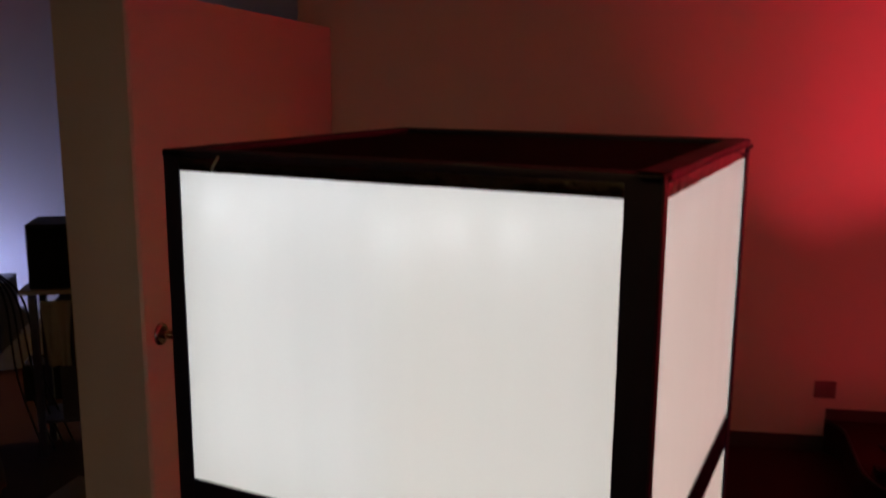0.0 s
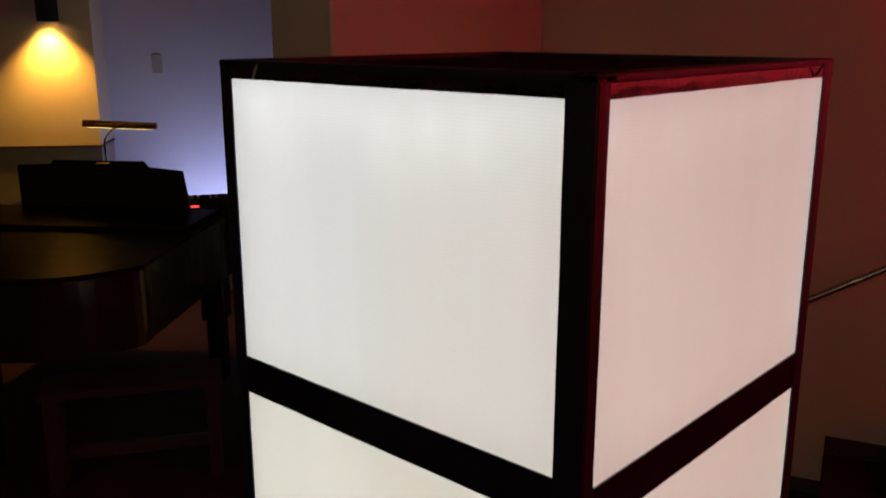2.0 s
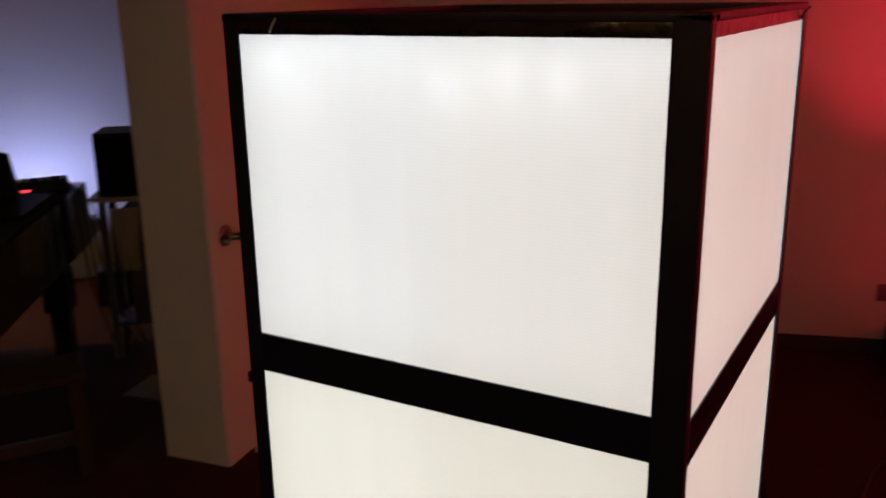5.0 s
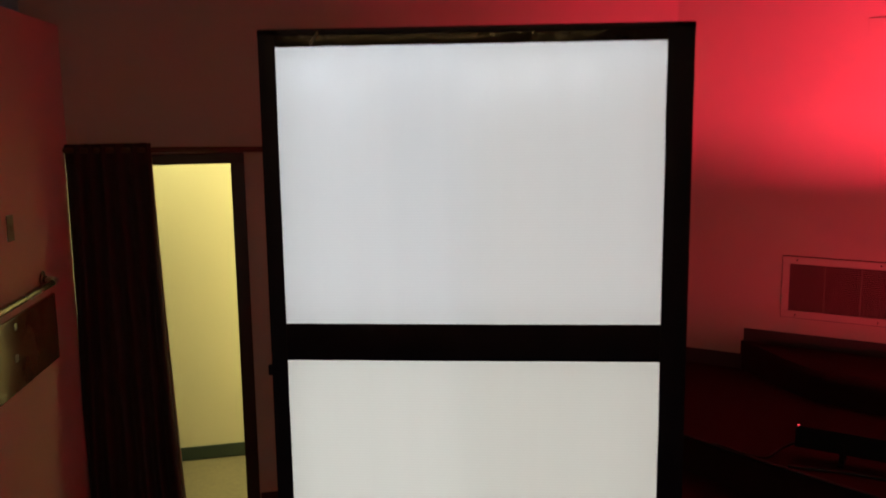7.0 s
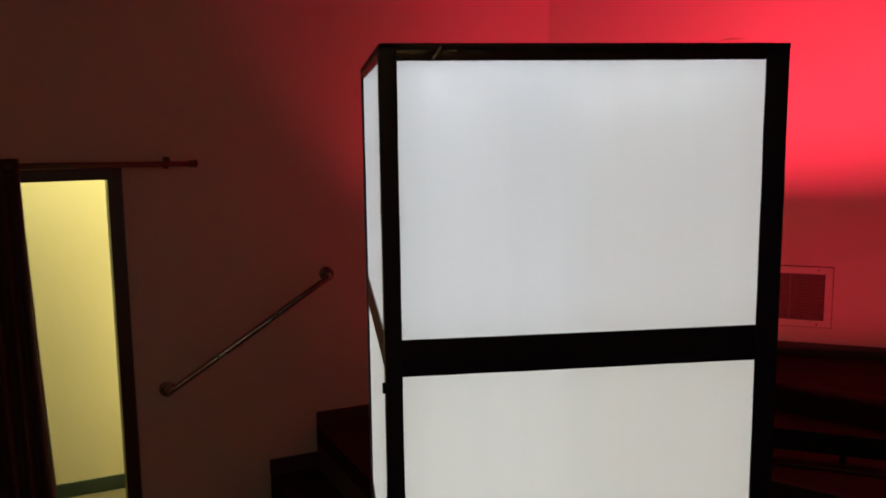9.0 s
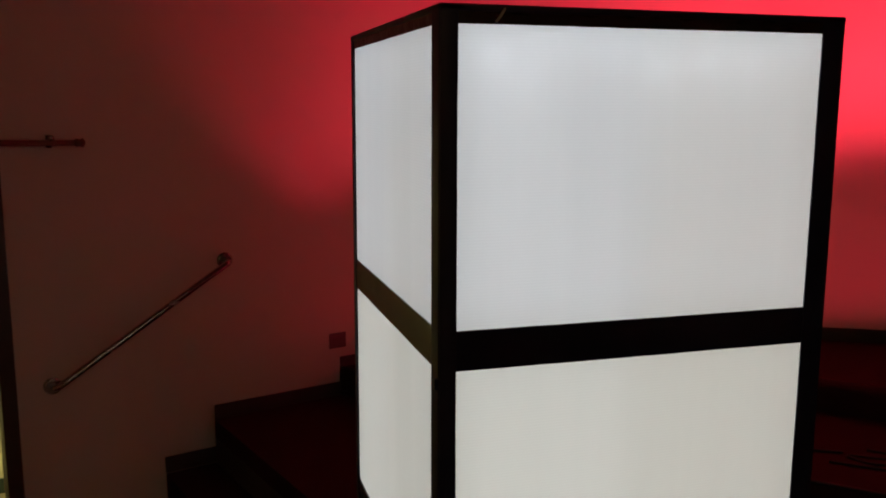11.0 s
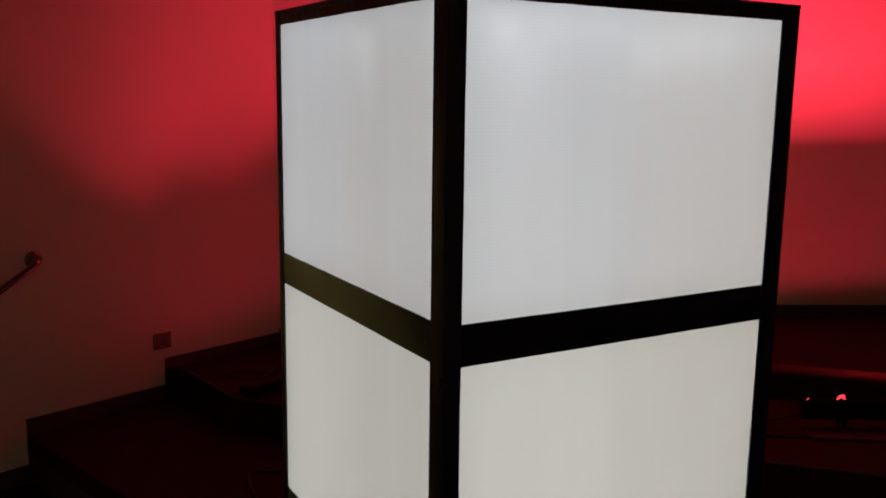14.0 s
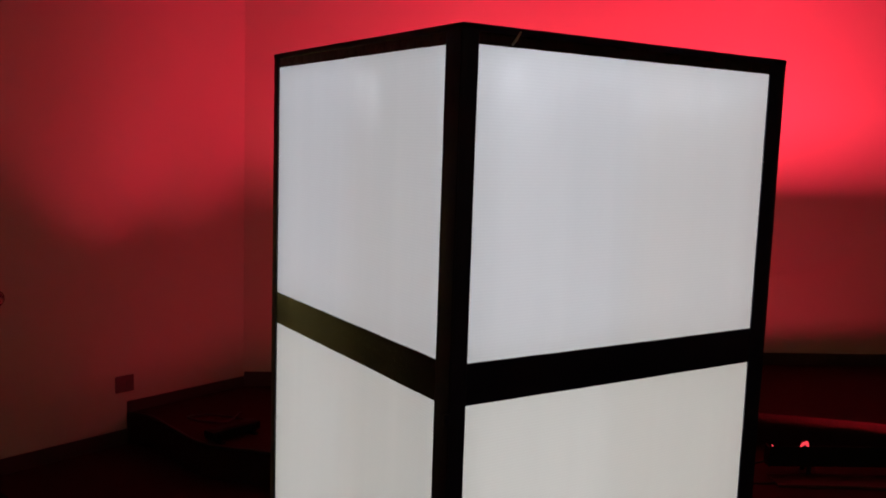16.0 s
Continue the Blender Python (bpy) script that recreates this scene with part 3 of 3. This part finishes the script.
for i in range(26):
    o = new("slat", slat_mesh)
    o.parent = vent
    o.location = (0, -0.003, VZ0 + 0.054 + i * 0.0121)
for i in range(1, 5):
    x = VX0 + 0.046 + (VX1 - VX0 - 0.092) * i / 5
    bm = bmesh.new()
    box(bm, x - 0.003, x + 0.003, -0.0145, -0.012, VZ0 + 0.047, VZ1 - 0.047)
    part("divider", bm, SLATM, vent)

for x, z in ((VX0 + 0.09, VZ1 - 0.02), (VX0 + 0.09, VZ0 + 0.02), (1.34, VZ1 - 0.02), (1.34, VZ0 + 0.02), (VX1 - 0.09, VZ1 - 0.02), (VX1 - 0.09, VZ0 + 0.02)):
    bm = bmesh.new()
    tube(bm, [(x, -0.016, z), (x, -0.018, z), (x, -0.019, z)], [0.006, 0.006, 0.003], 10)
    part("screw", bm, VENTDARK, vent)

# dark vinyl base along the walls, stepping up with the floor
for m, x0, x1, z0, z1 in ((ML, -0.335, 0.459, LOW, -0.565), (ML, 0.459, 0.783, -0.372, -0.268), (ML, 0.783, 1.676, FLOOR, 0.006), (ML, 1.676, 2.62, 0.11, 0.182),
                          (MR, 0.01, 0.518, 0.11, 0.215), (MR, 0.518, 8.4, 0.31, 0.400)):
    bm = bmesh.new()
    box(bm, x0, x1, -0.009, 0.0, z0, z1, 0.002)
    solid("baseboard", bm, BROWNBASE, m, "dark brown vinyl base along the wall", "baseboard", S)


# ---- red wash lights on the tiers ----
def light_bar(x, y, z, rz, length, label, glint):
    t = thing("stage_light_bar", pose(x, y, z, 0, 0, rz), label, "stage light", "stage lights on the tiers")
    bm = bmesh.new()
    box(bm, 0, length, -0.028, 0.028, 0.05, 0.104, 0.006)
    part("housing", bm, BLACK, t)
    for y0, z1 in ((-0.035, 0.168), (0.029, 0.144)):
        bm = bmesh.new()
        box(bm, 0, length, y0, y0 + 0.006, 0.06, z1, 0.0015)
        part("lip", bm, BLACK, t)
    for x0 in (-0.006, length):
        bm = bmesh.new()
        box(bm, x0, x0 + 0.006, -0.035, 0.035, 0.05, 0.16, 0.0015)
        part("end_cap", bm, BLACK, t)
    for k in (0.22, 0.8):
        bm = bmesh.new()
        box(bm, length * k - 0.015, length * k + 0.015, -0.08, 0.08, 0.0, 0.010, 0.002)
        box(bm, length * k - 0.012, length * k + 0.012, -0.044, -0.0355, 0.0, 0.11, 0.002)
        box(bm, length * k - 0.012, length * k + 0.012, 0.0355, 0.044, 0.0, 0.11, 0.002)
        part("foot_bracket", bm, BLACK, t)
    for i in range(9):
        xx = length * (i + 0.5) / 9
        bm = bmesh.new()
        tube(bm, [(xx, 0.0, 0.104), (xx, 0.0, 0.109)], 0.012, 12)
        part("lens", bm, BLACK, t)
    bm = bmesh.new()
    tube(bm, [(0.008, -0.032, 0.167), (0.008, -0.032, 0.174)], 0.004, 8)
    part("indicator", bm, REDLED, t, "small glowing red indicator")
    # glowing arcs on the rear lip imitate the red glint of a lens
    for xx, r in glint:
        bm = bmesh.new()
        tube(bm, [(xx - r, -0.03, 0.167), (xx - 0.4 * r, -0.03, 0.172 + 0.5 * r), (xx + 0.5 * r, -0.03, 0.172 + 0.7 * r), (xx + r, -0.03, 0.167)], [0.004, 0.009, 0.011, 0.004], 10)
        part("lens_glint", bm, REDLED, t, "glowing red arc drawn as the glint of a lens")
    return t


light_bar(BARS[0][0], BARS[0][1], 0.11, -29, 1.0, "black bar of red stage lights on the lower tier", ())
light_bar(BARS[1][0], BARS[1][1], 0.11, -29, 1.0, "black bar of red stage lights with a bright lens", ((0.19, 0.022),))
def floor_light(m, length, label):
    t = thing("stage_light", m, label, "stage light", "stage lights on the tiers")
    h = length / 2
    bm = bmesh.new()
    box(bm, -h, h, -0.045, 0.045, 0.02, 0.07, 0.008)
    part("housing", bm, BLACK, t)
    for x in (-0.7 * h, 0.7 * h):
        bm = bmesh.new()
        box(bm, x - 0.015, x + 0.015, -0.07, 0.07, 0.0, 0.010, 0.003)
        box(bm, x - 0.012, x + 0.012, -0.055, -0.046, 0.0, 0.06, 0.002)
        box(bm, x - 0.012, x + 0.012, 0.046, 0.055, 0.0, 0.06, 0.002)
        part("foot_bracket", bm, BLACK, t)
    bm = bmesh.new()
    box(bm, -h + 0.02, h - 0.02, -0.03, 0.03, 0.07, 0.074, 0.001)
    part("lens", bm, BLACK, t)
    return t


floor_light(FLOOD, 0.34, "low black floor light by the back wall")
floor_light(pose(5.75, 0.22, 0.31, 0, 0, 90), 0.16, "small black floor light aimed across the stage")


def cable(pts, r, label):
    bm = bmesh.new()
    tube(bm, smooth_line(pts, 8), r, 8)
    solid("cable", bm, RUBBER, None, label, "cable")


cable([(0.31, 0.32, -0.08), (0.36, 1.4, -0.08), (0.42, 2.9, -0.08), (0.62, 3.0, -0.08), (0.86, 2.95, -0.08)], 0.008, "black cable lying on the carpet")
cable([(0.84, 3.74, 0.14), (0.98, 3.90, 0.118), (0.80, 4.14, 0.118), (0.66, 4.16, 0.118), (0.70, 4.05, 0.118), (0.84, 3.95, 0.118), (0.98, 4.10, 0.118)], 0.008, "black cable coiled beside the small floor light")
cable([(1.15, 3.05, 0.118), (1.35, 2.86, 0.118), (1.48, 2.98, 0.118), (1.54, 2.94, 0.17)], 0.007, "black power cable on the lower tier")
cable([(2.75, 2.20, 0.118), (2.86, 2.05, 0.118), (2.66, 2.02, 0.118), (2.60, 2.16, 0.118), (2.90, 1.98, 0.118), (3.18, 1.81, 0.18)], 0.007, "black power cable looped between the stage lights")
cable([(2.45, 2.12, 0.118), (2.75, 1.88, 0.118), (3.0, 1.72, 0.118), (3.4, 1.50, 0.118), (4.0, 1.0, 0.118)], 0.007, "black cable trailing along the tier")
cable([(1.45, 2.75, 0.118), (1.75, 2.66, 0.118), (2.1, 2.48, 0.118), (2.6, 2.2, 0.118)], 0.009, "black cable along the front of the light bar")
# pale board lying under the far light bar
foot_board = thing("wooden_board", pose(3.17, 1.68, 0.11, 0, 0, -32), "worn flat board lying on the lower tier", "board")
bm = bmesh.new()
box(bm, -0.06, 0.9, -0.09, 0.07, 0.0, 0.018, 0.003)
part("panel", bm, DARKWOOD, foot_board)

# ---- grand piano ----
MPI = pose(-3.0, 0.96, 0, 0, 0, 36)
piano = thing("grand_piano", MPI, "dark lacquered grand piano with its lid closed", "piano")
outline = smooth_line([(0.02, 0.12), (0.01, -0.02), (-0.22, -0.22), (-0.50, -0.29), (-0.85, -0.32), (-1.22, -0.14), (-1.42, 0.25), (-1.5, 0.9)], 5) + [(-1.5, 1.75), (0, 1.75)]
bm = bmesh.new()
prism(bm, outline, 0.60, 0.97)
part("case", bm, PIANO, piano)
bm = bmesh.new()
cx, cy = -0.7, 0.95
prism(bm, [(cx + (x - cx) * 1.02, cy + (y - cy) * 1.015) for x, y in outline if y < 1.3] + [(-1.515, 1.3), (0.015, 1.3)], 0.972, 0.998)
part("lid", bm, PIANOTOP, piano, "dark brown lid with dull reflections")
bm = bmesh.new()
box(bm, -1.515, -0.01, 0.66, 1.2, 1.0, 1.024, 0.004)
part("front_flap", bm, PIANOTOP, piano, "folded front flap of the lid")
bm = bmesh.new()
box(bm, -1.49, -0.01, 1.76, 1.95, 0.60, 0.72, 0.01)
part("key_bed", bm, PIANO, piano)
bm = bmesh.new()
prism(bm, [(-1.26, 0), (-0.17, 0), (-0.20, 0.03), (-0.255, 0.243), (-0.47, 0.262), (-0.50, 0.297), (-1.07, 0.297), (-1.09, 0.272), (-1.305, 0.264)], 0, 0.02)
bmesh.ops.transform(bm, matrix=Matrix.Translation((0, 1.22, 1.0)) @ pose(0, 0, 0, 75), verts=bm.verts)
part("music_desk", bm, BLACK, piano, "black music desk standing on the case")
for x, y in ((-0.75, -0.12), (-0.05, 1.15), (-1.36, 1.5)):
    bm = bmesh.new()
    box(bm, x - 0.07, x + 0.07, y - 0.07, y + 0.07, 0.36, 0.60, 0.006)
    box(bm, x - 0.05, x + 0.05, y - 0.05, y + 0.05, -0.02, 0.362, 0.006)
    leg = part("leg", bm, PIANO, piano)
    bm = bmesh.new()
    tube(bm, [(x - 0.014, y, -0.055), (x + 0.014, y, -0.055)], 0.035, 14)
    box(bm, x - 0.02, x + 0.02, y - 0.02, y + 0.02, -0.04, -0.015)
    part("caster", bm, BRASS, leg, "brass caster")
bm = bmesh.new()
box(bm, -0.95, -0.6, 1.3, 1.36, 0.12, 0.6, 0.01)
part("lyre", bm, PIANO, piano)

# brass picture lamp clipped to the music desk
ML2 = MPI @ pose(-0.64, 1.31, 1.29, 0, 0, 12)
plamp = thing("piano_lamp", ML2, "brass piano lamp with a long tubular shade", "lamp")
bm = bmesh.new()
prof = [(-0.03, -0.012), (-0.022, 0.016), (0.0, 0.028), (0.022, 0.016), (0.03, -0.012)]
ra = [bm.verts.new((-0.215, y, 0.205 + z + 0.016)) for y, z in prof]
rb = [bm.verts.new((0.215, y, 0.205 + z - 0.006)) for y, z in prof]
for k in range(4):
    bm.faces.new((ra[k], ra[k + 1], rb[k + 1], rb[k])).smooth = True
bm.faces.new(ra)
bm.faces.new(rb[::-1])
ret = bmesh.ops.solidify(bm, geom=list(bm.faces), thickness=0.002)
part("shade", bm, BRASS, plamp)
# glowing tube added to imitate the yellow reflection along the brass shade
bm = bmesh.new()
tube(bm, [(-0.19, 0.0, 0.210), (0.19, 0.0, 0.192)], 0.009, 10)
part("glow_tube", bm, SHADEGLOW, plamp, "dim glowing tube for the yellow reflection on the shade")
bm = bmesh.new()
tube(bm, smooth_line([(-0.10, 0.0, -0.02), (-0.10, 0.0, 0.06), (-0.09, -0.03, 0.13), (-0.05, -0.02, 0.185), (-0.02, 0.0, 0.2)], 5), 0.006, 8)
part("gooseneck", bm, BRASS, plamp)
bm = bmesh.new()
box(bm, -0.16, -0.02, -0.02, 0.02, -0.02, -0.008, 0.003)
part("clip", bm, BRASS, plamp)

# mixer on the piano with its cables
mixer = thing("audio_mixer", MPI @ pose(-0.16, 1.40, 1.0, 14, 0, 20), "small audio mixer with a red light lying on the piano", "mixer")
bm = bmesh.new()
box(bm, -0.16, 0.16, -0.10, 0.10, 0.0, 0.035, 0.005)
part("body", bm, BLACK, mixer)
for i in range(8):
    bm = bmesh.new()
    tube(bm, [(-0.13 + 0.037 * i, 0.05, 0.035), (-0.13 + 0.037 * i, 0.05, 0.055)], [0.009, 0.007], 8)
    part("knob", bm, IVORY if i % 3 else BLACK, mixer)
bm = bmesh.new()
box(bm, -0.10, -0.05, -0.09, -0.075, 0.035, 0.042)
part("meter", bm, REDLED, mixer, "glowing red level meter")
for k in range(4):
    a = MPI @ Vector((0.0, 1.36 + 0.03 * k, 1.02))
    b = MPI @ Vector((0.04 + 0.02 * k, 1.38 + 0.04 * k, 0.85))
    c2 = MPI @ Vector((0.05 + 0.03 * k, 1.45 + 0.05 * k, 0.40))
    d2 = MPI @ Vector((0.15 + 0.04 * k, 1.5 + 0.06 * k, -0.08))
    cable([tuple(MPI @ Vector((-0.1, 1.42 + 0.02 * k, 1.05))), tuple(a), tuple(b), tuple(c2), tuple(d2)], 0.006, "black audio cable hanging from the piano")

# low bench beside the piano tail
bench = thing("piano_bench", pose(-3.07, 0.95, FLOOR, 0, 0, 56), "low wooden bench with a tan seat by the piano", "bench")
bm = bmesh.new()
box(bm, -0.42, 0.42, -0.15, 0.15, 0.48, 0.52, 0.012)
part("seat", bm, CLOTH, bench, "tan padded seat")
for x in (-0.37, 0.37):
    bm = bmesh.new()
    box(bm, x - 0.03, x + 0.03, -0.13, 0.13, 0.0, 0.48, 0.008)
    part("end_panel", bm, CLOTH, bench)
bm = bmesh.new()
box(bm, -0.34, 0.34, -0.02, 0.02, 0.12, 0.18, 0.005)
part("stretcher", bm, DARKWOOD, bench)

# loudspeaker on a small stand behind the partition
speaker = thing("loudspeaker", pose(-3.76, 2.42, 0, 0, 0, 38), "black box loudspeaker on a pale stand", "loudspeaker")
bm = bmesh.new()
box(bm, -0.105, 0.32, -0.16, 0.16, 0.93, 1.30, 0.008)
part("cabinet", bm, BLACK, speaker)
bm = bmesh.new()
box(bm, -0.085, 0.30, -0.172, -0.158, 0.95, 1.28, 0.006)
part("grille", bm, LIDM, speaker)
stand = thing("speaker_stand", pose(-3.76, 2.42, 0, 0, 0, 38), "grey cabinet stand with a pale top below the loudspeaker", "stand")
bm = bmesh.new()
box(bm, -0.16, 0.34, -0.18, 0.18, 0.90, 0.927, 0.004)
part("shelf", bm, BOARD, stand)
for x in (-0.10, 0.28):
    for y in (-0.13, 0.13):
        bm = bmesh.new()
        box(bm, x - 0.02, x + 0.02, y - 0.02, y + 0.02, FLOOR, 0.90, 0.003)
        part("leg", bm, STANDM, stand)
bm = bmesh.new()
box(bm, -0.11, 0.29, -0.14, 0.14, 0.12, 0.14, 0.003)
part("lower_shelf", bm, STANDM, stand)
bm = bmesh.new()
box(bm, 0.02, 0.29, -0.14, 0.14, 0.14, 0.86, 0.006)
part("body", bm, STANDM, stand)
bm = bmesh.new()
curtain(bm, -0.06, 0.11, -0.03, 0.10, 0.86, 0.48, 3, 0.012, -0.165)
part("cloth_flap", bm, LINING, stand, "pale cloth hanging on the stand")
crate = thing("equipment_case", pose(-4.60, 3.02, FLOOR, 0, 0, 40), "black equipment case on the floor behind the stand", "case")
bm = bmesh.new()
box(bm, -0.15, 0.15, -0.12, 0.12, 0.0, 0.26, 0.012)
part("body", bm, BLACK, crate)
bm = bmesh.new()
tube(bm, smooth_line([(-0.06, 0, 0.255), (-0.05, 0, 0.285), (0.05, 0, 0.285), (0.06, 0, 0.255)], 4), 0.007, 8)
part("handle", bm, RUBBER, crate)
loose = thing("wooden_board", pose(-3.12, 2.02, FLOOR, 0, 0, 12), "pale plywood offcut lying on the carpet behind the partition", "board")
bm = bmesh.new()
box(bm, -0.20, 0.22, -0.13, 0.16, 0.0, 0.02, 0.003)
part("panel", bm, WOOD, loose)

# amber downlight on the side wall
def downlight(m, label):
    t = thing("wall_downlight", m, label, "wall lamp", "wall downlights")
    bm = bmesh.new()
    tube(bm, [(0, -0.10, 0.0), (0, -0.10, 0.30)], 0.075, 20, cap=False)
    bmesh.ops.solidify(bm, geom=list(bm.faces), thickness=0.004)
    part("housing", bm, BLACK, t)
    bm = bmesh.new()
    box(bm, -0.03, 0.03, -0.05, 0.0, 0.1, 0.2, 0.004)
    part("mount", bm, BLACK, t)
    bm = bmesh.new()
    bmesh.ops.create_uvsphere(bm, u_segments=14, v_segments=10, radius=0.035, matrix=Matrix.Translation((0, -0.10, 0.05)))
    part("bulb", bm, WHITEFLUE, t, "glowing amber bulb")


downlight(MW @ pose(-0.173, -0.40, 2.12), "dark cylindrical downlight on the amber wall")
for x in (-1.7, -0.2):
    downlight(pose(x, -8.0, 3.2, 0, 0, 180), "dark cylindrical downlight at the far end of the hall")
